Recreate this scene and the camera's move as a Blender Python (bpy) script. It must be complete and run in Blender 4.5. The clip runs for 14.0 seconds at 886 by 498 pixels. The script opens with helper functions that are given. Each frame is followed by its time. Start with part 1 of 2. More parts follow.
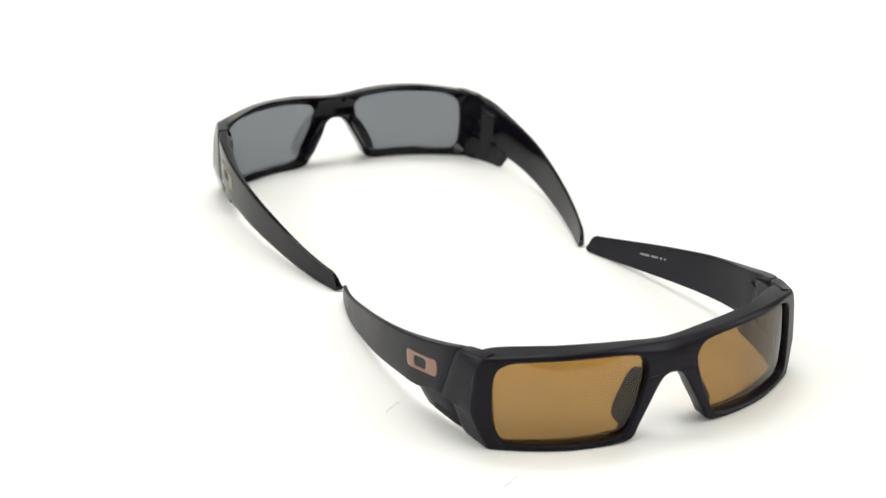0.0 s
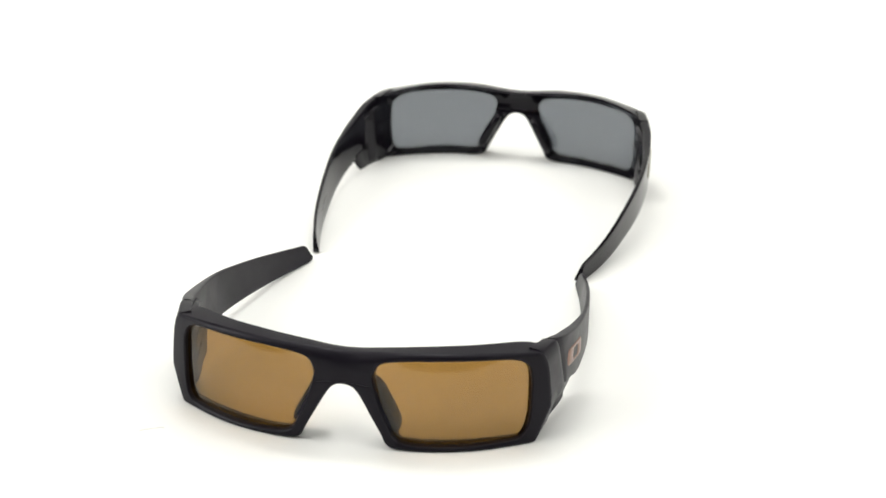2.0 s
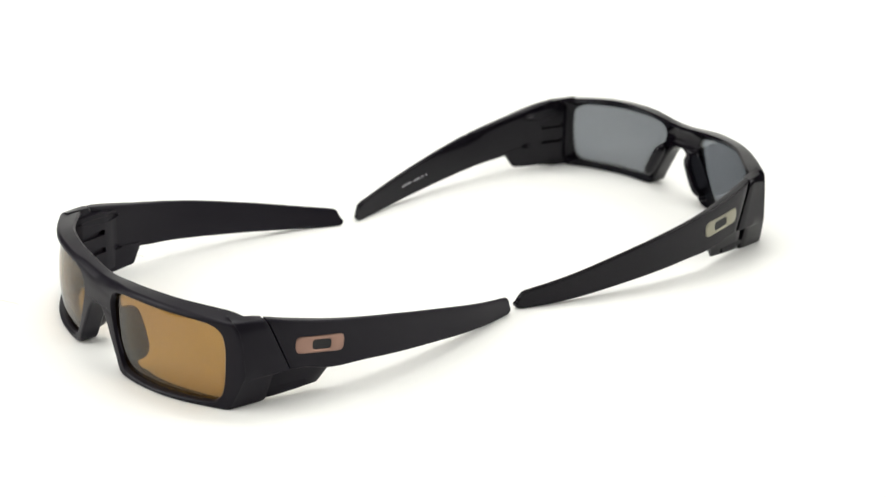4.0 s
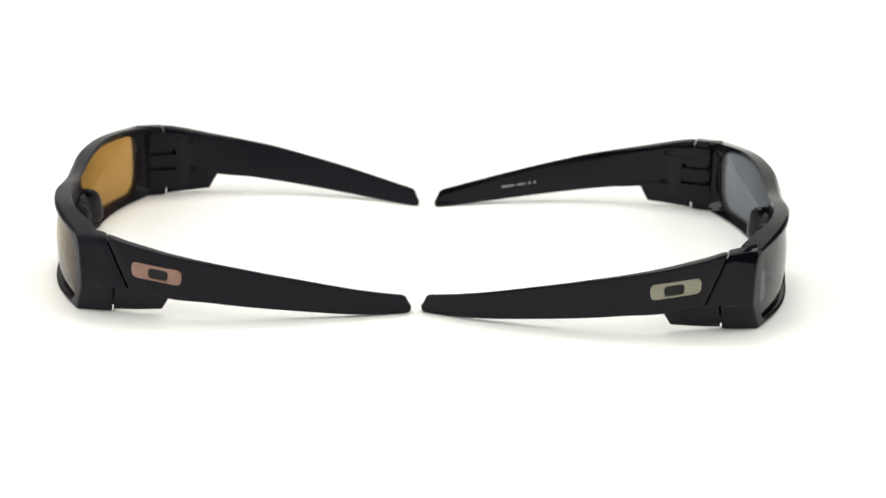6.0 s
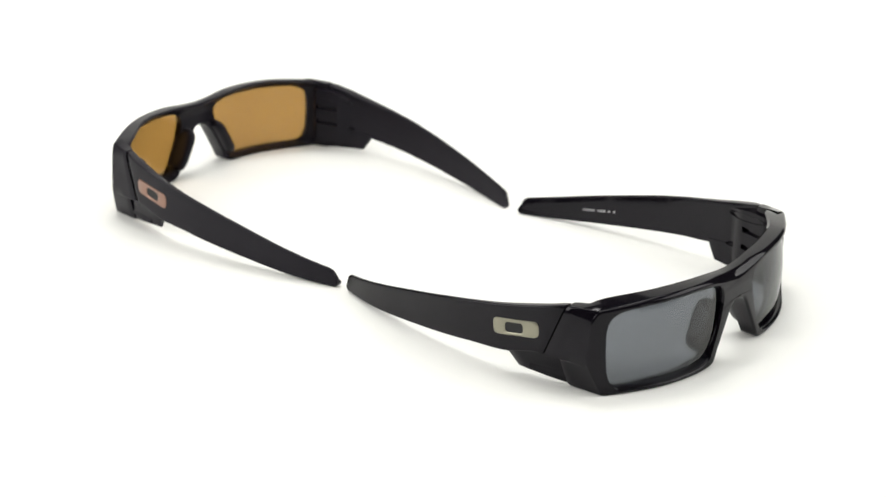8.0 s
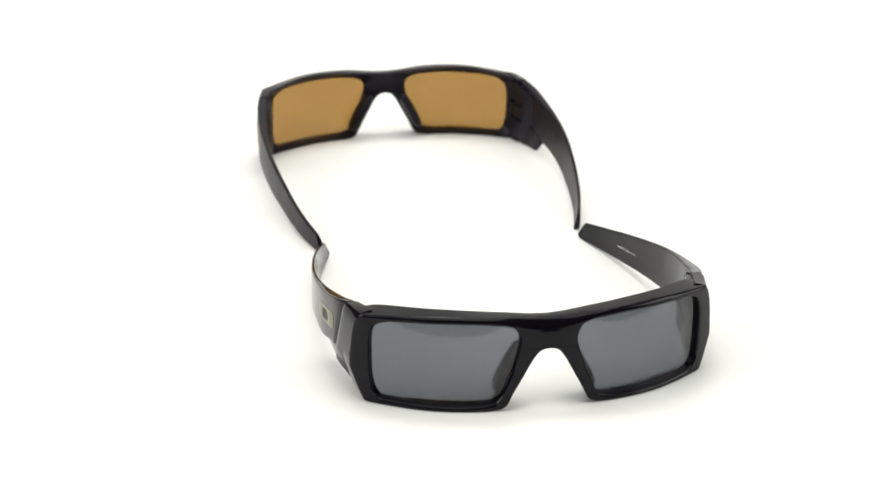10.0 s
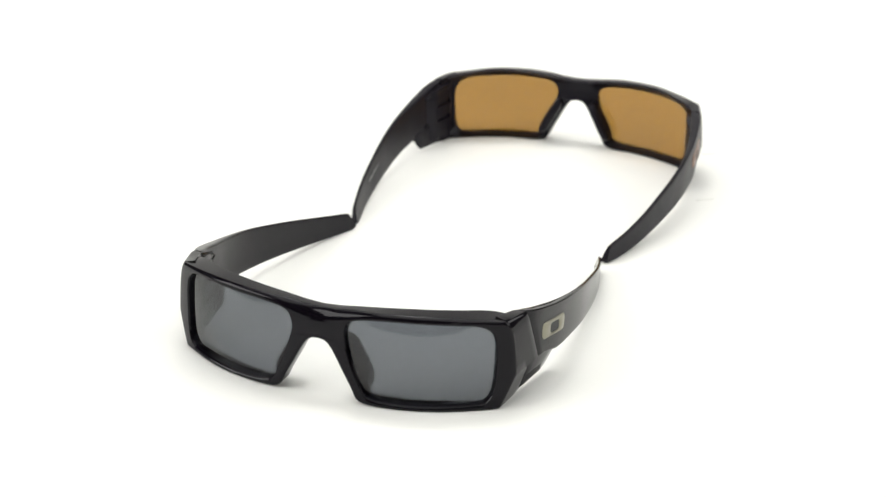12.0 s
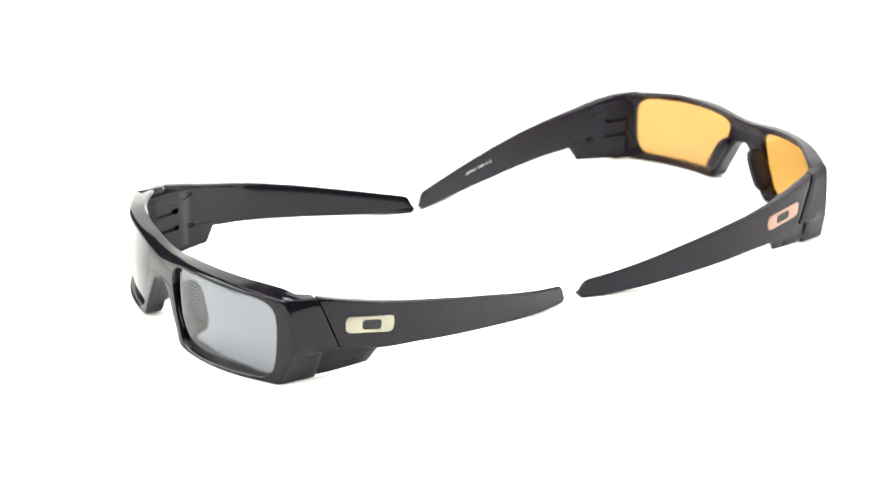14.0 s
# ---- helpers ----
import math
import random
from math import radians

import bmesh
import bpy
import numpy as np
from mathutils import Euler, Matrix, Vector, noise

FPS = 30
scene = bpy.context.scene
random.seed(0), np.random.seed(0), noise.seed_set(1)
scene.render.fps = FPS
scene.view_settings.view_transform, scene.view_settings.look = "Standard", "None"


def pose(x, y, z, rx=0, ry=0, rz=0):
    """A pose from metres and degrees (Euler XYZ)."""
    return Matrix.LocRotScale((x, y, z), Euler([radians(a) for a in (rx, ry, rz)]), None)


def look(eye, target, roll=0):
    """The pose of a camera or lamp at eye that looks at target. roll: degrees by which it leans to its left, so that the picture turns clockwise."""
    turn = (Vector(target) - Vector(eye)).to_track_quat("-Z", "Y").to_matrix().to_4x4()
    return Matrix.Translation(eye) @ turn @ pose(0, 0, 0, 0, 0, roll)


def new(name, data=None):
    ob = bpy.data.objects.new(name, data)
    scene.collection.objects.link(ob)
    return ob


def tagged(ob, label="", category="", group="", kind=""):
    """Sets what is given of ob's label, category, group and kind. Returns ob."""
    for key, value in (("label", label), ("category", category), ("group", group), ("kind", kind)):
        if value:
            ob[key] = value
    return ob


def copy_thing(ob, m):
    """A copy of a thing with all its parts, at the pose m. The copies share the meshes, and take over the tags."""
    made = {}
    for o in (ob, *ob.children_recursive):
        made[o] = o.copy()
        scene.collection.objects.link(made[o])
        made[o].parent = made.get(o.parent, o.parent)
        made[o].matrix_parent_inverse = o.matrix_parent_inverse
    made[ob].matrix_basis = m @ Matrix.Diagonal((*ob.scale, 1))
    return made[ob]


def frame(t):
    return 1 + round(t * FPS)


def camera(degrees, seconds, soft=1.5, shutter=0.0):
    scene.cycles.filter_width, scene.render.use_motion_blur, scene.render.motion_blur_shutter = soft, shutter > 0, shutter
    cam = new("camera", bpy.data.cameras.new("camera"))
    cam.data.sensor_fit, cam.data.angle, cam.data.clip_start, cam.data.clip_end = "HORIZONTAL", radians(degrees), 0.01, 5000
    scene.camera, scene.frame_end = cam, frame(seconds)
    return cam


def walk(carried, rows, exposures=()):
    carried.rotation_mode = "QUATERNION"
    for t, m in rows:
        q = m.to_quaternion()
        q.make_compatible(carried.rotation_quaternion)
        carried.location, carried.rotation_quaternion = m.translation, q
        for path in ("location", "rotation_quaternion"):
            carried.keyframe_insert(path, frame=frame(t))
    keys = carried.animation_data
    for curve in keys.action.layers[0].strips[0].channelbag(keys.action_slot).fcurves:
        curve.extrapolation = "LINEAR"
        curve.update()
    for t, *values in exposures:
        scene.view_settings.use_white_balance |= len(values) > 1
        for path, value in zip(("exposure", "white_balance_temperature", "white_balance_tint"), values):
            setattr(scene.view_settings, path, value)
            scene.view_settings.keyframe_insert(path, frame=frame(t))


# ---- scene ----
# the camera stands still on its tripod; the turntable carries the glasses round
cam = camera(29.09, 14.0)
EYE = Vector((0.0, -0.73558, 0.31618))
_y, _p = radians(-0.503), radians(-22.971)
AIM = EYE + Vector((math.sin(_y) * math.cos(_p), math.cos(_y) * math.cos(_p), math.sin(_p)))
VIEW = look(EYE, AIM, 0.85)
cam.data.dof.use_dof, cam.data.dof.focus_distance, cam.data.dof.aperture_fstop = True, 0.70, 14.0
# the picture burns out to white in the last half second
walk(cam, [(0.0, VIEW), (14.0, VIEW)],
     exposures=[(0.0, 0.0), (13.5, 0.0), (13.6, 0.2), (13.8, 0.85), (14.0, 1.55)])

# ---- light: a white product studio with large soft lamps, one small lamp added ----
world = bpy.data.worlds.new("studio_world")
world.use_nodes = True
scene.world = world
world.node_tree.nodes["Background"].inputs["Color"].default_value = (1.0, 1.0, 1.0, 1)
world.node_tree.nodes["Background"].inputs["Strength"].default_value = 0.2


def softbox(name, eye, target, sx, sy, watts, colour):
    data = bpy.data.lights.new(name, "AREA")
    data.shape, data.size, data.size_y, data.energy, data.color = "RECTANGLE", sx, sy, watts, colour
    ob = new(name, data)
    ob.matrix_world = look(eye, target)
    return ob


WARM = (1.0, 0.997, 0.943)
softbox("softbox_top", (0.0, -0.1, 1.6), (0, 0, 0), 1.5, 1.7, 15.0, WARM)
# small unseen lamp, added overhead to draw bright lines along the frames' ridges
softbox("added_highlight_lamp", (-0.12, 0.28, 1.35), (0, 0, 0), 0.32, 0.32, 3.0, WARM)
softbox("softbox_left", (-1.25, -0.35, 0.72), (0, 0, 0.02), 1.1, 1.0, 17.0, WARM)
softbox("softbox_right", (1.25, -0.15, 0.72), (0, 0, 0.02), 1.1, 1.0, 12.5, WARM)
softbox("softbox_backdrop", (0.0, 0.5, 1.5), (0, 1.15, 0.45), 1.8, 0.35, 9, WARM)


# ---- materials ----
def material(name):
    m = bpy.data.materials.new(name)
    m.use_nodes = True
    nt = m.node_tree
    return m, nt, nt.nodes["Principled BSDF"]


def add(nt, kind, **settings):
    n = nt.nodes.new(kind)
    for key, value in settings.items():
        n.inputs[key.replace("_", " ")].default_value = value
    return n


def plastic(name, colour, rough, vary, bump, grain, spec):
    """Moulded plastic: fine grain in the relief, handling smears in the gloss."""
    m, nt, b = material(name)
    at = nt.nodes.new("ShaderNodeTexCoord")
    smear = add(nt, "ShaderNodeTexNoise", Scale=60.0, Detail=5.0, Roughness=0.6)
    fine = add(nt, "ShaderNodeTexNoise", Scale=grain, Detail=3.0)
    nt.links.new(at.outputs["Object"], smear.inputs["Vector"])
    nt.links.new(at.outputs["Object"], fine.inputs["Vector"])
    ramp = nt.nodes.new("ShaderNodeMapRange")
    ramp.inputs["From Min"].default_value, ramp.inputs["From Max"].default_value = 0.3, 0.7
    ramp.inputs["To Min"].default_value, ramp.inputs["To Max"].default_value = rough - vary, rough + vary
    nt.links.new(smear.outputs["Fac"], ramp.inputs["Value"])
    nt.links.new(ramp.outputs["Result"], b.inputs["Roughness"])
    mix = nt.nodes.new("ShaderNodeMix")
    mix.data_type = "RGBA"
    mix.inputs["A"].default_value = (*colour, 1)
    mix.inputs["B"].default_value = (*[c * 1.5 for c in colour], 1)
    nt.links.new(fine.outputs["Fac"], mix.inputs["Factor"])
    nt.links.new(mix.outputs["Result"], b.inputs["Base Color"])
    bp = add(nt, "ShaderNodeBump", Strength=bump, Distance=0.0002)
    nt.links.new(fine.outputs["Fac"], bp.inputs["Height"])
    nt.links.new(bp.outputs["Normal"], b.inputs["Normal"])
    b.inputs["Specular IOR Level"].default_value = spec
    b.inputs["Specular Tint"].default_value = (0.95, 0.94, 1.0, 1)
    return m


def brushed(name, colour, rough):
    m, nt, b = material(name)
    at = nt.nodes.new("ShaderNodeTexCoord")
    stretch = nt.nodes.new("ShaderNodeMapping")
    stretch.inputs["Scale"].default_value = (400, 60, 2500)
    n = add(nt, "ShaderNodeTexNoise", Scale=1.0, Detail=3.0)
    nt.links.new(at.outputs["Object"], stretch.inputs["Vector"])
    nt.links.new(stretch.outputs["Vector"], n.inputs["Vector"])
    ramp = nt.nodes.new("ShaderNodeMapRange")
    ramp.inputs["To Min"].default_value, ramp.inputs["To Max"].default_value = rough - 0.08, rough + 0.12
    nt.links.new(n.outputs["Fac"], ramp.inputs["Value"])
    nt.links.new(ramp.outputs["Result"], b.inputs["Roughness"])
    bp = add(nt, "ShaderNodeBump", Strength=0.15, Distance=0.0001)
    nt.links.new(n.outputs["Fac"], bp.inputs["Height"])
    nt.links.new(bp.outputs["Normal"], b.inputs["Normal"])
    b.inputs["Base Color"].default_value = (*colour, 1)
    b.inputs["Metallic"].default_value = 0.85
    return m


def tinted(name, colour, gloss):
    """A tinted lens: light passes in the lens's colour, and its polished faces mirror the studio."""
    m = bpy.data.materials.new(name)
    m.use_nodes = True
    nt = m.node_tree
    nt.nodes.clear()
    out = nt.nodes.new("ShaderNodeOutputMaterial")
    clear = add(nt, "ShaderNodeBsdfTransparent")
    clear.inputs["Color"].default_value = (*[c ** 0.5 for c in colour], 1)
    shine = add(nt, "ShaderNodeBsdfGlossy", Roughness=0.03)
    at = nt.nodes.new("ShaderNodeTexCoord")
    dust = add(nt, "ShaderNodeTexNoise", Scale=90.0, Detail=4.0)
    nt.links.new(at.outputs["Object"], dust.inputs["Vector"])
    ramp = nt.nodes.new("ShaderNodeMapRange")
    ramp.inputs["To Min"].default_value, ramp.inputs["To Max"].default_value = 0.02, 0.09
    nt.links.new(dust.outputs["Fac"], ramp.inputs["Value"])
    nt.links.new(ramp.outputs["Result"], shine.inputs["Roughness"])
    side = nt.nodes.new("ShaderNodeLayerWeight")
    side.inputs["Blend"].default_value = 0.5
    power = nt.nodes.new("ShaderNodeMath")
    power.operation = "POWER"
    power.inputs[1].default_value = 4.5
    nt.links.new(side.outputs["Facing"], power.inputs[0])
    fr = nt.nodes.new("ShaderNodeMapRange")
    fr.inputs["To Min"].default_value, fr.inputs["To Max"].default_value = gloss, 0.9
    nt.links.new(power.outputs["Value"], fr.inputs["Value"])
    mix = nt.nodes.new("ShaderNodeMixShader")
    nt.links.new(fr.outputs["Result"], mix.inputs["Fac"])
    nt.links.new(clear.outputs["BSDF"], mix.inputs[1])
    nt.links.new(shine.outputs["BSDF"], mix.inputs[2])
    nt.links.new(mix.outputs["Shader"], out.inputs["Surface"])
    return m


def painted(name, colour, rough, scale, bump):
    m, nt, b = material(name)
    at = nt.nodes.new("ShaderNodeTexCoord")
    n = add(nt, "ShaderNodeTexNoise", Scale=scale, Detail=6.0)
    nt.links.new(at.outputs["Object"], n.inputs["Vector"])
    mix = nt.nodes.new("ShaderNodeMix")
    mix.data_type = "RGBA"
    mix.inputs["A"].default_value = (*[c * 0.97 for c in colour], 1)
    mix.inputs["B"].default_value = (*colour, 1)
    nt.links.new(n.outputs["Fac"], mix.inputs["Factor"])
    nt.links.new(mix.outputs["Result"], b.inputs["Base Color"])
    b.inputs["Roughness"].default_value = rough
    bp = add(nt, "ShaderNodeBump", Strength=bump, Distance=0.0005)
    nt.links.new(n.outputs["Fac"], bp.inputs["Height"])
    nt.links.new(bp.outputs["Normal"], b.inputs["Normal"])
    return m


MATTE = plastic("matte_black_plastic", (0.0056, 0.0046, 0.0076), 0.36, 0.05, 0.05, 3000, 0.17)
GLOSS = plastic("polished_black_plastic", (0.0032, 0.0026, 0.0042), 0.07, 0.03, 0.008, 900, 0.21)
RECESS = plastic("black_recess", (0.005, 0.005, 0.005), 0.45, 0.05, 0.1, 2000, 0.3)
COPPER = brushed("brushed_copper", (0.28, 0.172, 0.134), 0.33)
PEWTER = brushed("brushed_pewter", (0.26, 0.248, 0.193), 0.32)
BRONZE_LENS = (tinted("bronze_lens_face", (0.325, 0.181, 0.049), 0.05), tinted("bronze_lens_inside", (0.325, 0.181, 0.049), 0.03))
GREY_LENS = (tinted("grey_lens_face", (0.136, 0.148, 0.169), 0.05), tinted("grey_lens_inside", (0.136, 0.148, 0.169), 0.075))
PRINT = painted("white_print", (0.36, 0.36, 0.37), 0.6, 500, 0.0)
PAPER = painted("white_acrylic", (0.86, 0.857, 0.844), 0.55, 40, 0.03)
WALL = painted("grey_wall_paint", (0.16, 0.16, 0.157), 0.8, 12, 0.1)
FLOOR = painted("grey_floor_paint", (0.2, 0.2, 0.195), 0.5, 9, 0.1)
FIBRE = painted("grey_lint", (0.66, 0.66, 0.62), 0.9, 500, 0.1)

MM = 0.001


def mesh_object(name, bm, mat, sharp=32):
    bmesh.ops.remove_doubles(bm, verts=bm.verts, dist=1e-6)
    bmesh.ops.recalc_face_normals(bm, faces=bm.faces)
    for f in bm.faces:
        f.smooth = True
    me = bpy.data.meshes.new(name)
    bm.to_mesh(me)
    bm.free()
    me.set_sharp_from_angle(angle=radians(sharp))
    me.materials.append(mat)
    return new(name, me)


def part(name, bm, mat, parent, label="", sharp=32):
    ob = mesh_object(name, bm, mat, sharp)
    ob.parent = parent
    return tagged(ob, label) if label else ob


def box(bm, lo, hi, bevel=0.0):
    b = bmesh.new()
    bmesh.ops.create_cube(b, size=1)
    for v in b.verts:
        v.co = Vector([lo[i] + (v.co[i] + 0.5) * (hi[i] - lo[i]) for i in range(3)])
    if bevel:
        bmesh.ops.bevel(b, geom=b.edges[:], offset=bevel, segments=2, affect="EDGES", profile=0.6)
    me = bpy.data.meshes.new("tmp")
    b.to_mesh(me)
    b.free()
    bm.from_mesh(me)
    bpy.data.meshes.remove(me)


# ---- the studio: walls, floor, ceiling, table, turntable ----
def room():
    for name, lo, hi, mat in (
            ("floor", (-2.6, -2.6, -0.86), (2.6, 2.6, -0.77), FLOOR),
            ("ceiling", (-2.6, -2.6, 1.83), (2.6, 2.6, 1.93), WALL),
            ("wall_north", (-2.6, 2.5, -0.77), (2.6, 2.6, 1.83), WALL),
            ("wall_south", (-2.6, -2.6, -0.77), (2.6, -2.5, 1.83), WALL),
            ("wall_west", (-2.6, -2.5, -0.77), (-2.5, 2.5, 1.83), WALL),
            ("wall_east", (2.5, -2.5, -0.77), (2.6, 2.5, 1.83), WALL)):
        bm = bmesh.new()
        box(bm, lo, hi)
        tagged(mesh_object(name, bm, mat), "plain dark grey studio surface", "studio", kind="structure")


def backdrop():
    """A white paper sweep that rises behind the table."""
    bm = bmesh.new()
    prof = [(0.72, -0.02), (0.85, -0.018)] + [(0.85 + 0.3 * math.sin(a), 0.282 - 0.3 * math.cos(a)) for a in [k * math.pi / 20 for k in range(1, 11)]] + [(1.15, 1.4)]
    a = [[bm.verts.new((x, y, z)) for y, z in prof] for x in (-0.89, 0.89)]
    b = [[bm.verts.new((x, y + 0.004, z - 0.001)) for y, z in prof] for x in (-0.89, 0.89)]
    for i in range(len(prof) - 1):
        bm.faces.new((a[0][i], a[1][i], a[1][i + 1], a[0][i + 1]))
        bm.faces.new((b[0][i], b[0][i + 1], b[1][i + 1], b[1][i]))
    tagged(mesh_object("backdrop", bm, PAPER), "white paper sweep rising behind the table", "backdrop", kind="structure")


def table():
    t = new("table")
    t.location = (0, 0, -0.77)
    bm = bmesh.new()
    box(bm, (-0.9, -0.7, 0.71), (0.9, 1.25, 0.745), 0.004)
    part("tabletop", bm, PAPER, t)
    for x in (-0.82, 0.82):
        for y in (-0.62, 1.17):
            bm = bmesh.new()
            box(bm, (x - 0.03, y - 0.03, 0), (x + 0.03, y + 0.03, 0.71), 0.003)
            part("leg", bm, PAPER, t)
    return tagged(t, "plain white table under a round turntable", "table")


def turntable():
    bm = bmesh.new()
    n = 160
    prof = [(0.0, -0.025), (0.650, -0.025), (0.652, -0.023), (0.652, -0.002), (0.650, 0.0), (0.0, 0.0)]
    rings = [[bm.verts.new((r * math.cos(a), r * math.sin(a), z)) for a in [2 * math.pi * k / n for k in range(n)]]
             if r else [bm.verts.new((0, 0, z))] for r, z in prof]
    for a, b in zip(rings, rings[1:]):
        for k in range(n):
            q = [a[k % len(a)], a[(k + 1) % len(a)], b[(k + 1) % len(b)], b[k % len(b)]]
            bm.faces.new(list(dict.fromkeys(q)))
    return tagged(mesh_object("turntable", bm, PAPER), "round white turntable with a smooth clean top", "turntable")


# ---- the sunglasses ----
def spline(xs, ys):
    """A smooth curve through the given stations."""
    xs, ys = list(xs), list(ys)
    ms = [(ys[min(i + 1, len(xs) - 1)] - ys[max(i - 1, 0)]) / (xs[min(i + 1, len(xs) - 1)] - xs[max(i - 1, 0)])
          for i in range(len(xs))]

    def f(x):
        x = min(max(x, xs[0]), xs[-1])
        i = max(k for k in range(len(xs) - 1) if xs[k] <= x)
        h = xs[i + 1] - xs[i]
        t = (x - xs[i]) / h
        return ((2 * t**3 - 3 * t**2 + 1) * ys[i] + (t**3 - 2 * t**2 + t) * h * ms[i]
                + (3 * t**2 - 2 * t**3) * ys[i + 1] + (t**3 - t**2) * h * ms[i + 1])
    return f


# plan of the side: half width against the distance behind the hinge line
plan = spline((-12, -8.4, 1.4, 12.6, 33.8, 60, 90, 110, 128, 134), (71.2, 72.4, 74.8, 77.1, 79.0, 78.3, 74.2, 70.0, 64.6, 62.5))


def side_x(y, lean):
    """Half width of a temple that is bent out by lean at its tip."""
    return plan(y) + lean * max(0.0, (y - 30) / 100) ** 2


temple_top = spline((2, 10, 21, 33, 45, 57, 69, 80.5, 92, 105, 118, 129), (36.4, 34.35, 31.8, 29.3, 27.0, 24.6, 21.9, 19.3, 16.6, 13.5, 10.6, 8.4))
temple_low = spline((2, 11, 29, 44, 56, 68, 80, 92, 105, 119, 130), (13.2, 12.8, 9.7, 8.5, 7.1, 5.7, 4.3, 2.9, 1.5, 0.4, 0.0))


# plan of the front: how far back it has curved at each half width
sweep = spline((-8, 0, 8, 16, 24, 32, 40, 48, 55, 61, 66.5, 71, 76), (-31.9, -32.0, -31.9, -31.6, -31.0, -29.84, -28.02, -25.2, -21.8, -18.3, -14.8, -11.8, -8.3))


def wrap(x, d=0.0):
    """Plan of the curved front: the point at half width x, d behind the front surface."""
    slope = (sweep(x + 1.5) - sweep(x - 1.5)) / 3
    n = Vector((-slope * 0.6, 1.0)).normalized()
    return x + n.x * d, sweep(x) + n.y * d


def ease(t):
    t = min(1.0, max(0.0, t))
    return t * t * (3 - 2 * t)


def lean_out(z):
    """How far the front stands forward at height z: its foot is out beyond its brow."""
    return 1.6 * (1 - z / 38)


def solid(bm, outer, inner):
    """A closed body between two grids of points of equal size."""
    a = [[bm.verts.new(p) for p in row] for row in outer]
    b = [[bm.verts.new(p) for p in row] for row in inner]
    nu, nv = len(a), len(a[0])
    for i in range(nu - 1):
        for j in range(nv - 1):
            bm.faces.new((a[i][j], a[i + 1][j], a[i + 1][j + 1], a[i][j + 1]))
            bm.faces.new((b[i][j], b[i][j + 1], b[i + 1][j + 1], b[i + 1][j]))
        bm.faces.new((a[i][0], b[i][0], b[i + 1][0], a[i + 1][0]))
        bm.faces.new((a[i][-1], a[i + 1][-1], b[i + 1][-1], b[i][-1]))
    for j in range(nv - 1):
        bm.faces.new((a[0][j], a[0][j + 1], b[0][j + 1], b[0][j]))
        bm.faces.new((a[-1][j], b[-1][j], b[-1][j + 1], a[-1][j + 1]))


# half of the front: outline, lens opening, and how much nose rest grows behind
RIM = (((0, 25), (12.2, 24.6), .3), ((0, 29), (11.5, 28.4), .1), ((0, 37.4), (12.2, 31.4), 0), ((7, 37.7), (14.0, 33.8), 0),
       ((16, 38.6), (18.4, 35.2), 0), ((27, 39.2), (28, 36.1), 0), ((38, 39.4), (38, 36.3), 0), ((49, 39.1), (48, 36.1), 0),
       ((60, 38.0), (57.5, 35.5), 0), ((67.0, 37.1), (62.6, 34.5), 0), ((71.2, 36.2), (66.1, 31.9), 0), ((73.4, 31), (67.5, 27), 0),
       ((74.4, 23), (67.7, 20), 0), ((74.8, 14.6), (67.5, 12.3), 0), ((74.2, 12.3), (67.2, 9.8), 0), ((72.4, 7), (66.5, 6.2), 0), ((70.3, 1.8), (64.9, 3.8), 0), ((68.8, .1), (63.2, 2.9), 0),
       ((62, 0), (58.5, 2.6), 0), ((52, 0), (50, 2.4), 0), ((41, 0), (40, 2.3), 0), ((31, 0), (31, 2.4), 0),
       ((23.5, .2), (24.5, 2.9), .2), ((17.2, 1.4), (20.3, 4.6), .6), ((14.2, 6.7), (17.6, 9.6), 1), ((10.2, 13.9), (14.8, 16), 1),
       ((6.5, 20.6), (13, 21.6), .8), ((3.6, 24.1), (12.5, 23.3), .5))
brow_back = spline((0, 7, 16, 27, 38, 49, 60, 67, 71.2), (37.1, 37.5, 38.5, 39.4, 40.0, 39.9, 39.0, 38.0, 36.5))
edge_x = spline((0.4, 7, 14.6, 23, 31, 33.5, 36, 37.4), (69.8, 72.4, 74.8, 74.4, 73.4, 72.8, 71.4, 70.2))


def rim_loops(steps=4):
    """The outline, the opening and the nose growth, rounded by a spline through the pairs."""
    def cat(p, t):
        return [0.5 * (2 * b + (c - a) * t + (2 * a - 5 * b + 4 * c - d) * t * t + (3 * b - a - 3 * c + d) * t**3)
                for a, b, c, d in zip(*p)]
    n = len(RIM)
    flat = [(*o, *h, w) for o, h, w in RIM]
    loop = []
    for i in range(n):
        four = [list(flat[(i + k) % n]) for k in (-1, 0, 1, 2)]
        if i == 2:  # the outline runs on across the middle
            four[0][0], four[0][1] = -four[2][0], four[2][1]
        if i == n - 1:
            four[3][0], four[3][1] = -four[1][0], four[1][1]
        for s in range(steps):
            q = cat(four, s / steps)
            if i in (0, 1) or (i == 2 and s == 0):
                q[0] = 0.0
            q[0], q[4] = max(q[0], 0.0), min(max(q[4], 0), 1)
            q[1], q[3] = max(q[1], 0.0), q[3]
            if i == 1:
                q[1] = 29 + 2.6 * s / steps
            loop.append(q)
    return loop


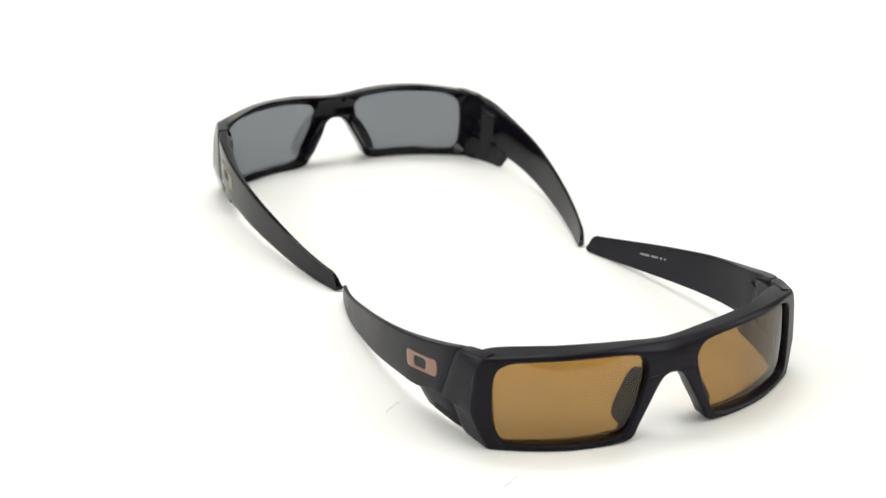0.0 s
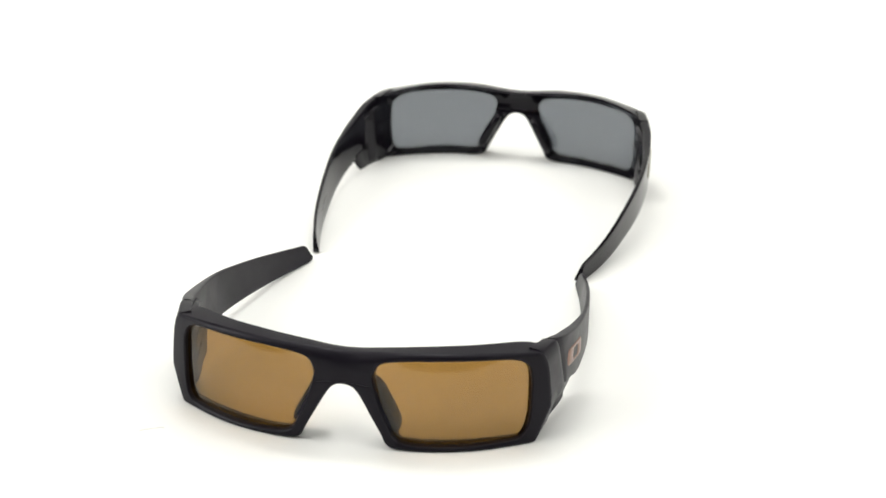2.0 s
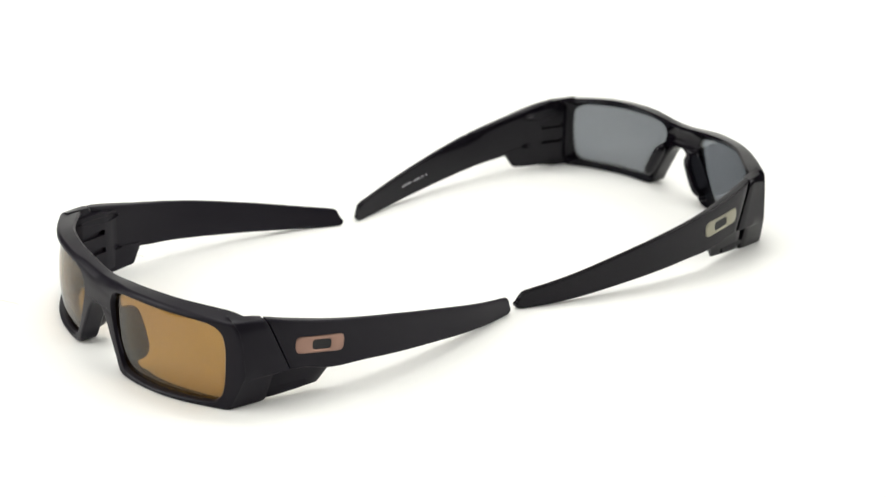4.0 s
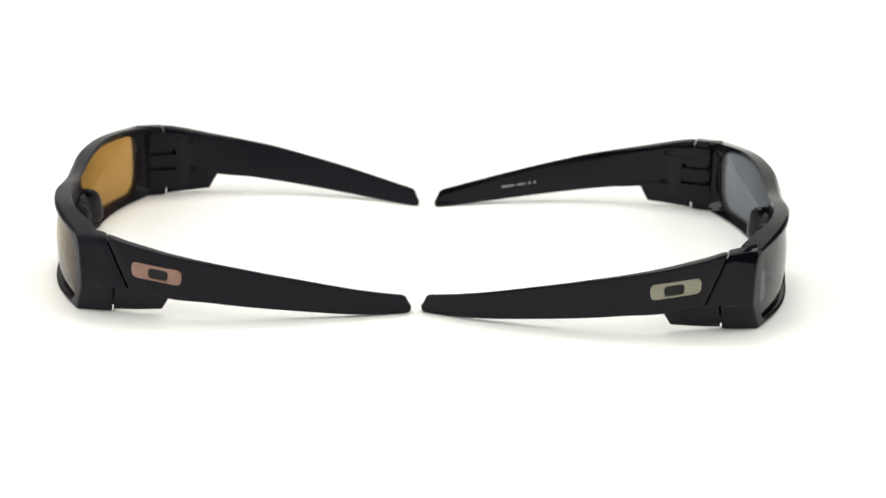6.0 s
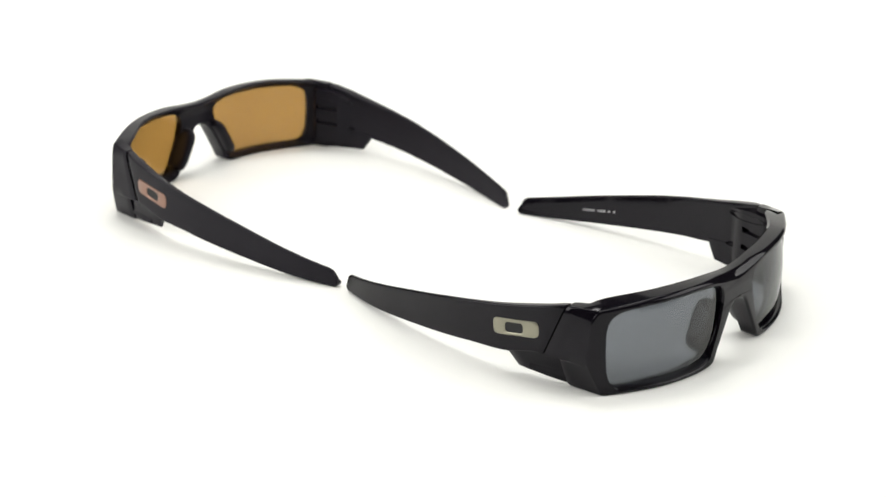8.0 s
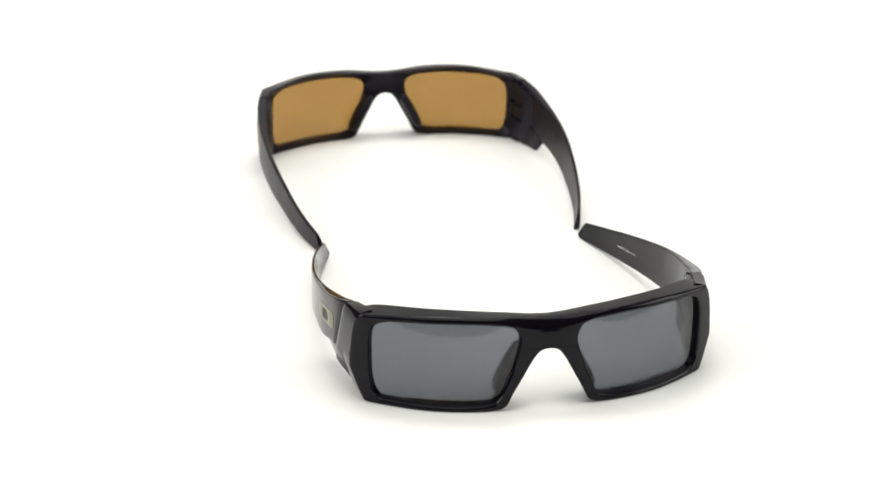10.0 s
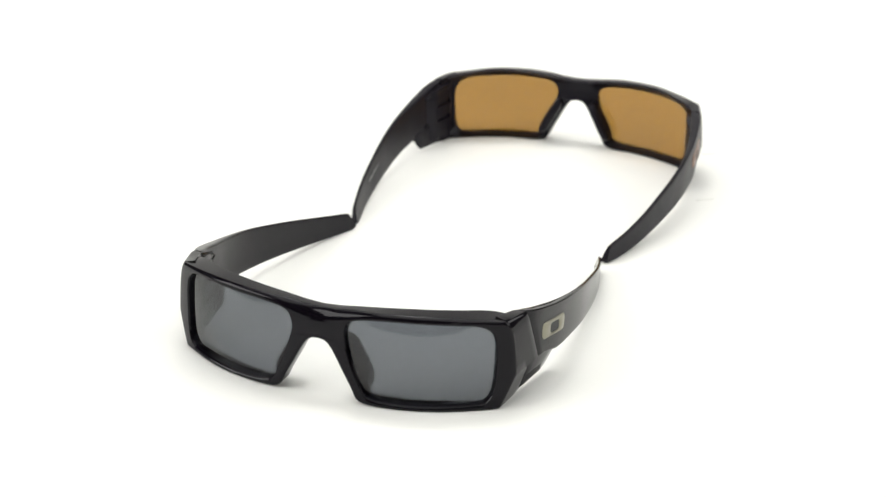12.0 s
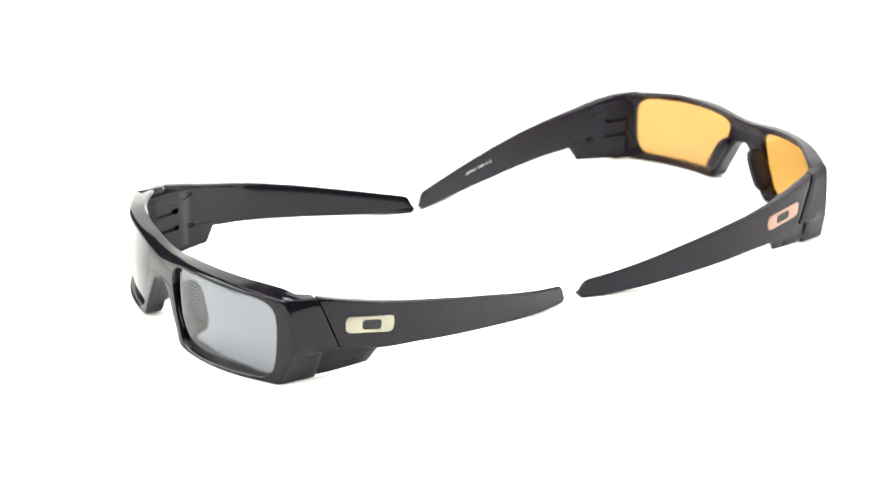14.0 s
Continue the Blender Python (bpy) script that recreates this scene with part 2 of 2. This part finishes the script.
def front_frame(bm, sg):
    loop = rim_loops()
    n = len(loop)
    rows = []
    for i, (ox, oz, hx, hz, w) in enumerate(loop):
        p, q = loop[i - 1], loop[(i + 1) % n]
        mid = ox < 1e-6
        t = Vector((q[0] - p[0], q[1] - p[1])).normalized()
        v = Vector((t.y, -t.x))
        if mid:
            v = Vector((0.0, -1.0 if oz > 37.2 else 1.0 if oz < 25.1 else 0.0))
        flat = mid and v.y == 0.0
        t = Vector((q[2] - p[2], q[3] - p[3])).normalized()
        hv = Vector((-t.y, t.x))
        top = ease((oz - 31) / 5)
        wide = ease((ox - 44) / 22)  # the brow widens towards the temples, and the foot of the rim is a deep lip
        low = ease((8 - oz) / 6) * ease((ox - 14) / 10)
        depth = 6.0 + 2.0 * top + w * 3.2 + 3.0 * low + (1.3 * top - 0.9 * (1 - top)) * wide
        slope = top * ease((71 - ox) / 18)  # the brow falls forward to the lens from a ridge set well back
        gap = min(4.2, max(1.0, oz - hz - 0.8))
        bend = 0.55 + 0.45 * ease((24 - ox) / 14)
        x0 = 0.0 if mid else ox
        near = 0.3 * min(1.0, max(0.0, (hx - 50) / 15))  # the lens sits shallower at its outer end
        layers = [(hx + w * 0.5 - 0.3 * min(1.0, max(0.0, (hx - 58) / 6)), hz - w * 0.5 - 0.6 * min(1.0, max(0.0, (hz - 30) / 3)) - 0.5 * low, 4.4 + w * 3.2),
                  (hx, hz, 2.5 - near), (hx + hv.x * 0.15, hz + hv.y * 0.15, 1.3 - near * 0.5),
                  (hx + hv.x * 0.35, hz + hv.y * 0.35, 0.6), (hx + hv.x * 0.7, hz + hv.y * 0.7, 0.2)]
        # the rounded outer edge, and over the lens the long bevel up to the ridge
        for k, e, kt, et in ((1.3, 0.0, 1.0, 0.3), (0.75, 0.07, 0.6, 0.95), (0.32, 0.3, 0.2, 2.1), (0.09, 0.62, 0.05, 2.75), (0.0, 1.05, 0.0, 3.3)):
            k, e = k + (kt * gap * bend - k) * slope, e + (et * bend - e) * slope
            layers.append((x0 + v.x * k, oz + v.y * k, 0.0 if flat else e))
        back = oz + (brow_back(ox) - oz) * top
        layers += [(x0 + (0 if mid else w * 0.5), back, depth - (0.0 if flat else 1.0)),
                   (x0 + (0 if mid else w * 0.8) + v.x * 0.9, back + v.y * 0.9, depth),
                   ((x0 + hx + w) * 0.5, (oz + hz) * 0.5, (depth + 4.4 + w * 3.2) * 0.5 + 0.3 + 0.6 * low)]
        row = []
        for x, z, d in layers:
            px, py = wrap(x, d)
            row.append((sg * (0.0 if x == 0.0 else px) * MM, (py - lean_out(z)) * MM, max(z, 0.0) * MM))
        rows.append([bm.verts.new(p) for p in row])
    for i in range(n):
        a, b = rows[i], rows[(i + 1) % n]
        on_axis = loop[i][0] < 1e-6 and loop[(i + 1) % n][0] < 1e-6
        for j in range(len(a)):
            k = (j + 1) % len(a)
            if on_axis and abs(a[j].co.x) < 1e-9 and abs(a[k].co.x) < 1e-9:
                continue
            bm.faces.new((a[j], b[j], b[k], a[k]))


def endpiece(bm, sg):
    """The side of the front, up to the slanting joint with the temple."""
    zs = (36.5, 36.42, 36.2, 35.85, 35.4, 34.6, 33.8, 33.0, 32.0, 30, 24, 18, 13.7, 13.2, 12.6, 8, 2.2, 0.5)
    outer, inner = [], []
    for z in zs:
        back = 0.95 + (36.2 - z) / 22.8 * 8.6 if z > 13.4 else 3.0 - (13.2 - z) / 12 * 1.7
        inset = 0.0 if z > 13.4 else 0.2 + (13.2 - z) / 12.7 * 3.6
        inset += max(0.0, (z - 32.0) / 4.2) ** 2 * 0.9 + (0.5 if z < 1 else 0.0 if z < 35.6 else 0.9 - math.sqrt(max(0.0, 0.81 - (z - 35.6) ** 2)))
        fx, fy = wrap(edge_x(z), 0.7)
        fy -= lean_out(z)
        ro, ri = [], []
        for k in range(9):
            t = k / 8
            y = fy + (back - fy) * t
            edge = 0.4 if k == 8 else 0.0
            x = (fx - 0.1) * (1 - t) + (plan(back) + 0.4 - inset) * t - edge
            lift = max(0.0, (z - 33) / 3.5)
            ro.append((sg * x * MM, y * MM, (z + lift * (0.5 * (t - t * t) + 0.2 * (1 - t))) * MM))
            ri.append((sg * (min(plan(y) - 5.4 - 0.4 * (1 - t), x - 1.2) + edge) * MM, y * MM, (z + lift * 1.6 * (1 - t)) * MM))
        outer.append(ro)
        inner.append(ri)
    solid(bm, outer, inner)


def temple_thick(s, v):
    """Thickness of the temple at station s and share v of its height: it thins to a narrow top edge."""
    full = 4.6 - 1.5 * min(1, max(0, (s - 10) / 110))
    return full * (1 - 0.5 * v * ease((s - 14) / 40))


def temple_body(bm, sg, lean):
    # section from foot to top: share of the height, rise in mm, rounding of the outer and of the inner edge
    arc = [math.radians(18 * k) for k in range(6)]
    vs = [(0, 0.7 * (1 - math.cos(a)), 0.7 * (1 - math.sin(a)), 0.7 * (1 - math.sin(a))) for a in arc]
    vs += [(v, 0, 0, 0) for v in (0.2, 0.35, 0.5, 0.65, 0.8)]
    vs += [(1, -0.8 * (1 - math.sin(a)), 0.8 * (1 - math.cos(a)), 1.6 * (1 - math.cos(a))) for a in arc]
    outer, inner = [], []
    tip = {127.7: (0.02, 0.95), 128.4: (0.08, 0.86), 128.8: (0.16, 0.74), 129.0: (0.27, 0.56)}  # the tip is rounded off
    stations = [1.75 + 124.9 * (i / 56) for i in range(57)] + list(tip)
    for i, s in enumerate(stations):
        zt, zb = temple_top(s), temple_low(s)
        end = 0.5 if i in (0, len(stations) - 1) else 0.0
        ro, ri = [], []
        for v, rise, inset, inner_inset in vs:
            z = zb + (zt - zb) * v + rise
            if s in tip:
                z = zb + (zt - zb) * (tip[s][0] + tip[s][1] * v) + rise * 0.7
            y = s + (36.4 - z) / 23.2 * 8.7 * max(0.0, 1 - (s - 1.75) / 24)
            y += 1.7 * (1 - v) * max(0.0, (s - 115) / 12)
            x = side_x(y, lean) - max(0.0, (z - 32.0) / 4.2) ** 2 * 0.9 * max(0.0, 1 - (s - 1.75) / 12)
            ro.append((sg * (x - inset - end) * MM, y * MM, z * MM))
            ri.append((sg * (x - max(temple_thick(s, v) - inner_inset * (1 - 0.55 * ease((s - 14) / 40)) - end, inset + end + 0.3)) * MM, y * MM, z * MM))
        outer.append(ro)
        inner.append(ri)
    solid(bm, outer, inner)
    # the lower block that carries the hinge screw
    outer, inner = [], []
    for t, i0 in ((0, .35), (0.03, 0), (0.25, 0), (0.5, 0), (0.75, 0), (0.97, 0), (1, .35)):
        ro, ri = [], []
        for u in (0, 0.04, 0.4, 0.8, 1):
            y = (2.0 + 21.5 * t) * (1 - u) + (3.7 + 24.8 * t) * u
            z = (1.2 + 1.9 * t) * (1 - u) + (14.2 - 2.4 * t) * u
            inset = 0.7 + (1 - u) * 3.2 + i0 + (0.5 if u == 0 else 0)
            ro.append((sg * (plan(y) - inset) * MM, y * MM, z * MM))
            ri.append((sg * (plan(y) - 4.75 - 0.9 * (1 - u) + i0) * MM, y * MM, z * MM))
        outer.append(ro)
        inner.append(ri)
    solid(bm, outer, inner)


def lens(bm, sg):
    loop = [(hx, hz) for _, _, hx, hz, _ in rim_loops(3)]
    cx, cz = 40.0, 20.0
    rings = (1.012, 0.97, 0.93, 0.87, 0.8, 0.71, 0.62, 0.52, 0.42, 0.31, 0.2, 0.1)
    sides = []
    for back in (0.0, 1.6):
        grid = []
        for r in rings:
            row = []
            for x, z in loop:
                px, pz = cx + (x - cx) * r, cz + (z - cz) * r
                bulge = 1.9 * (1 - ((pz - 19.5) / 17) ** 2) * (1 - min(1.0, abs(px - 39) / 29) ** 4)
                qx, qy = wrap(px, 2.5 - bulge - 0.35 * ease((px - 50) / 15) + back)
                row.append(bm.verts.new((sg * qx * MM, (qy - lean_out(pz)) * MM, pz * MM)))
            grid.append(row)
        qx, qy = wrap(cx, 2.5 - 1.9 + back)
        tip = bm.verts.new((sg * qx * MM, (qy - lean_out(cz)) * MM, cz * MM))
        n = len(loop)
        for a, b in zip(grid, grid[1:]):
            for k in range(n):
                bm.faces.new((a[k], a[(k + 1) % n], b[(k + 1) % n], b[k]))
        for k in range(n):
            bm.faces.new((grid[-1][k], grid[-1][(k + 1) % n], tip))
        sides.append(grid[0])
    a, b = sides
    for k in range(len(a)):
        bm.faces.new((a[k], b[k], b[(k + 1) % len(b)], a[(k + 1) % len(a)]))


def rounded(corners, r, n=5):
    """A closed loop round the corners (y, z), each rounded by about r."""
    out = []
    m = len(corners)
    for i in range(m):
        p = Vector(corners[i])
        a = (Vector(corners[i - 1]) - p).normalized() * r
        b = (Vector(corners[(i + 1) % m]) - p).normalized() * r
        for k in range(n):
            t = k / (n - 1)
            out.append((p + a * (1 - t) ** 2 + b * t ** 2))
    return out


PLATE = ((12.3, 26.8), (33.9, 23.5), (33.2, 16.2), (12.1, 19.6))
WINDOW = ((19.4, 24.2), (27.9, 22.9), (27.6, 18.5), (19.2, 19.8))


def icon_plate(bm, sg):
    out, hole = rounded(PLATE, 2.6), rounded(WINDOW, 1.7)
    # the ends of the plate swell a little, the long edges are hollow
    out = [Vector((p.x, p.y - 0.35 * (1 - min(1, abs(p.x - 23) / 9)) * (1 if p.y > 24.6 - (p.x - 12) * .14 else -1))) for p in out]
    layers = [(out, 1.0, -0.3), (out, 1.0, 0.1), (out, 0.94, 0.45), (hole, 1.16, 0.45), (hole, 1.0, 0.2), (hole, 1.0, -0.3)]
    rows = []
    for pts, k, h in layers:
        c = sum(pts, Vector((0, 0))) / len(pts)
        rows.append([bm.verts.new((sg * (plan(q.x) + h) * MM, q.x * MM, q.y * MM)) for q in [c + (p - c) * k for p in pts]])
    n = len(out)
    for a, b in zip(rows, rows[1:] + rows[:1]):
        for k in range(n):
            bm.faces.new((a[k], a[(k + 1) % n], b[(k + 1) % n], b[k]))


def recess(bm, sg):
    pts = rounded(WINDOW, 1.0)
    c = sum(pts, Vector((0, 0))) / len(pts)
    for h, k in ((0.1, 0.99), (0.04, 0.55)):
        rows = [bm.verts.new((sg * (plan(q.x) + h) * MM, q.x * MM, q.y * MM)) for q in [c + (p - c) * k for p in pts]]
        if k > 0.9:
            first = rows
    for k in range(len(first)):
        bm.faces.new((first[k], first[(k + 1) % len(first)], rows[(k + 1) % len(first)], rows[k]))
    bm.faces.new(rows)


def hinge(bm, sg):
    """The inside of the joint: a smooth curved panel with two deep level slots between its lugs."""
    ys = (-8.0, -7.5, -4.3, -4.2, 2.0, 7.8, 7.9, 10.0, 12.5, 15.0, 17.0, 17.5)
    zs = (4.0, 4.5, 9.0, 13.9, 14.0, 16.2, 16.3, 19.5, 22.1, 22.2, 24.6, 24.7, 29.0, 33.2, 33.7)
    outer, inner = [], []
    for y in ys:
        ro, ri = [], []
        for z in zs:
            slot = -4.25 < y < 7.85 and (13.95 < z < 16.25 or 22.15 < z < 24.65)
            border = y in (ys[0], ys[-1]) or z in (zs[0], zs[-1])
            off = 3.9 if border else 5.6 + 1.5 * ease((y + 7.6) / 3) - 2.7 * ease((y - 8.5) / 8) - (3.6 if slot else 0.0)
            top = min(z, temple_top(max(y, 2.0)) - 2.2 + (z - 33.7) * 0.05)
            ro.append((sg * (plan(y) - 2.6) * MM, y * MM, top * MM))
            ri.append((sg * (plan(y) - off) * MM, y * MM, top * MM))
        outer.append(ro)
        inner.append(ri)
    solid(bm, outer, inner)


def nose_pad(bm, sg):
    """A moulded rest with rounded ends behind the slope beside the nose."""
    def power(c):
        return math.copysign(abs(c) ** 0.72, c)
    rings, rows = 14, []
    for i in range(rings + 1):
        f = -math.pi / 2 + math.pi * i / rings
        row = []
        for k in range(24):
            a = 2 * math.pi * k / 24
            along, thick, deep = power(power(math.sin(f))), power(math.cos(f)) * power(math.cos(a)), power(math.cos(f)) * power(math.sin(a))
            d = 7.4 + 6.3 * deep
            x = 14.2 + 0.476 * 11.4 * along + 0.879 * 2.8 * thick + 0.02 * (d - 2)
            z = 15.2 - 0.879 * 11.4 * along + 0.476 * 2.8 * thick
            px, py = wrap(x, d)
            row.append(bm.verts.new((sg * px * MM, (py - lean_out(z)) * MM, z * MM)))
        rows.append(row)
    for p, q in zip(rows, rows[1:]):
        for k in range(24):
            bm.faces.new((p[k], p[(k + 1) % 24], q[(k + 1) % 24], q[k]))


def boss(bm, sg, y0, y1, z, dz, tilt, high, fall=0.0):
    """An oval pad with a raised rounded border on the inside of the temple."""
    n = 32
    # size, height over the pad's edge
    prof = ((1.14, -3.2), (1.1, -0.4), (1.03, 0.2), (0.95, 0.45), (0.84, 0.4), (0.72, 0.0), (0.62, -0.6), (0.3, -0.8))
    mid, half = (y0 + y1) / 2, (y1 - y0) / 2
    rows = []
    for k, h in prof:
        row = []
        for i in range(n):
            a = 2 * math.pi * i / n
            y = mid + math.cos(a) * (half - (1 - k) * dz)
            row.append(bm.verts.new((sg * (plan(y) - high + fall * ease((y - 8) / 9) - h) * MM, y * MM, (z + math.sin(a) * dz * k + tilt * math.cos(a)) * MM)))
        rows.append(row)
    for a, b in zip(rows, rows[1:]):
        for i in range(n):
            bm.faces.new((a[i], a[(i + 1) % n], b[(i + 1) % n], b[i]))
    bm.faces.new(rows[-1])


def marking(bm, sg, lean, low, rise):
    """Small printed characters too small to read: plain bars along the inside of the temple."""
    spans = [(97.4, 91.0, 12), (89.6, 85.2, 7), (83.9, 82.6, 2), (81.2, 80.0, 2)]
    for a, b, n in spans:
        w = (a - b) / n
        for k in range(n):
            y1 = a - k * w
            y0 = y1 - w * 0.72
            zc = low + (97.4 - y1) / 17.4 * rise
            th = temple_thick(y1, (zc - temple_low(y1)) / (temple_top(y1) - temple_low(y1)))
            xa, xb = side_x(y0, lean) - th - 0.06, side_x(y1, lean) - th - 0.06
            vs = [bm.verts.new((sg * x * MM, y * MM, z * MM)) for x, y, z in
                  ((xa, y0, zc - 0.55), (xb, y1, zc - 0.65), (xb, y1, zc + 0.55), (xa, y0, zc + 0.65))]
            bm.faces.new(vs)


def sunglasses(frame_mat, lens_mat, plate_mat, leans, print_line, label, plate_label, lens_label):
    g = new("sunglasses")
    bm = bmesh.new()
    for sg in (1, -1):
        front_frame(bm, sg)
        endpiece(bm, sg)
    part("front_frame", bm, frame_mat, g, sharp=38)
    for sg, lean in zip((1, -1), leans):
        bm = bmesh.new()
        lens(bm, sg)
        ob = part("lens", bm, lens_mat[0], g, lens_label, sharp=50)
        ob.data.materials.append(lens_mat[1])  # the coated inner face
        for f in ob.data.polygons:
            f.material_index = 1 if f.normal.y > 0 else 0
        bm = bmesh.new()
        temple_body(bm, sg, lean)
        t = part("temple", bm, frame_mat, g, sharp=30)
        bm = bmesh.new()
        icon_plate(bm, sg)
        part("icon_plate", bm, plate_mat, t, plate_label)
        bm = bmesh.new()
        recess(bm, sg)
        part("plate_recess", bm, RECESS, t)
        bm = bmesh.new()
        hinge(bm, sg)
        part("hinge", bm, frame_mat, g)
        bm = bmesh.new()
        nose_pad(bm, sg)
        part("nose_pad", bm, frame_mat, g, sharp=80)
        bm = bmesh.new()
        boss(bm, sg, -5.5, 17.0, 29.4, 1.7, -0.9, 6.8, 1.9)
        boss(bm, sg, 11.5, 17.5, 13.2, 0.9, -0.2, 5.2)
        part("inner_ridge", bm, frame_mat, t, sharp=65)
        if sg > 0:
            bm = bmesh.new()
            marking(bm, sg, lean, *print_line)
            part("marking", bm, PRINT, t, "row of tiny white printed characters")
    return tagged(g, label, "sunglasses", group="sunglasses on the turntable")


def lint():
    """A short curled fibre lying on the turntable."""
    bm = bmesh.new()
    rows = []
    for k in range(13):
        t = k / 12
        c = Vector((t * 9.5, 1.1 * math.sin(t * 2.6) + 0.4 * math.sin(t * 9), 0.16 + 0.1 * math.sin(t * 3.1)))
        rows.append([bm.verts.new((c.x * MM, (c.y + 0.11 * math.cos(a)) * MM, (c.z + 0.11 * math.sin(a)) * MM))
                     for a in (0.0, 1.257, 2.513, 3.77, 5.027)])
    for a, b in zip(rows, rows[1:]):
        for k in range(5):
            bm.faces.new((a[k], a[(k + 1) % 5], b[(k + 1) % 5], b[k]))
    bm.faces.new(rows[0])
    bm.faces.new(rows[-1])
    return tagged(mesh_object("lint_fibre", bm, FIBRE), "thin pale grey fibre lying on the white turntable", "lint")


room()
backdrop()
table()
disc = turntable()
bronze = sunglasses(MATTE, BRONZE_LENS, COPPER, (3.3, -1.4), (10.2, 3.2), "matte black wraparound sunglasses with bronze lenses and copper plates",
                    "brushed copper plate with a rectangular window", "amber bronze tinted lens")
grey = sunglasses(GLOSS, GREY_LENS, PEWTER, (1.2, -1.1), (8.6, 2.4), "polished black wraparound sunglasses with grey lenses and pewter plates",
                  "brushed pewter plate with a rectangular window", "smoke grey tinted lens")
fibre = lint()
hair = copy_thing(fibre, pose(0, 0, 0))

# ---- the turntable's slow turn, and what it carries ----
angle = spline((0, 1.5, 3.5, 5.8, 7.2, 9.5, 11, 12.5, 14), (35.0, 5.14, -34.3, -79.42, -106.27, -149.02, -175.86, -201.82, -227.74))


def motions():
    for thing, at in ((disc, pose(0, 0, 0)),
                      (bronze, pose(-0.02249, -0.14878, 0.0, 0, 0, -6.67)),
                      (grey, pose(0.0156, 0.11649, 0.0, 0, 0, 171.71)),
                      (fibre, pose(-0.1039, -0.1808, 0.0, 0, 0, 20)),
                      (hair, pose(-0.1089, -0.1105, 0.0, 0, 0, 24))):
        walk(thing, [(k * 0.25, pose(0, 0, 0, 0, 0, angle(k * 0.25)) @ at) for k in range(57)])


motions()
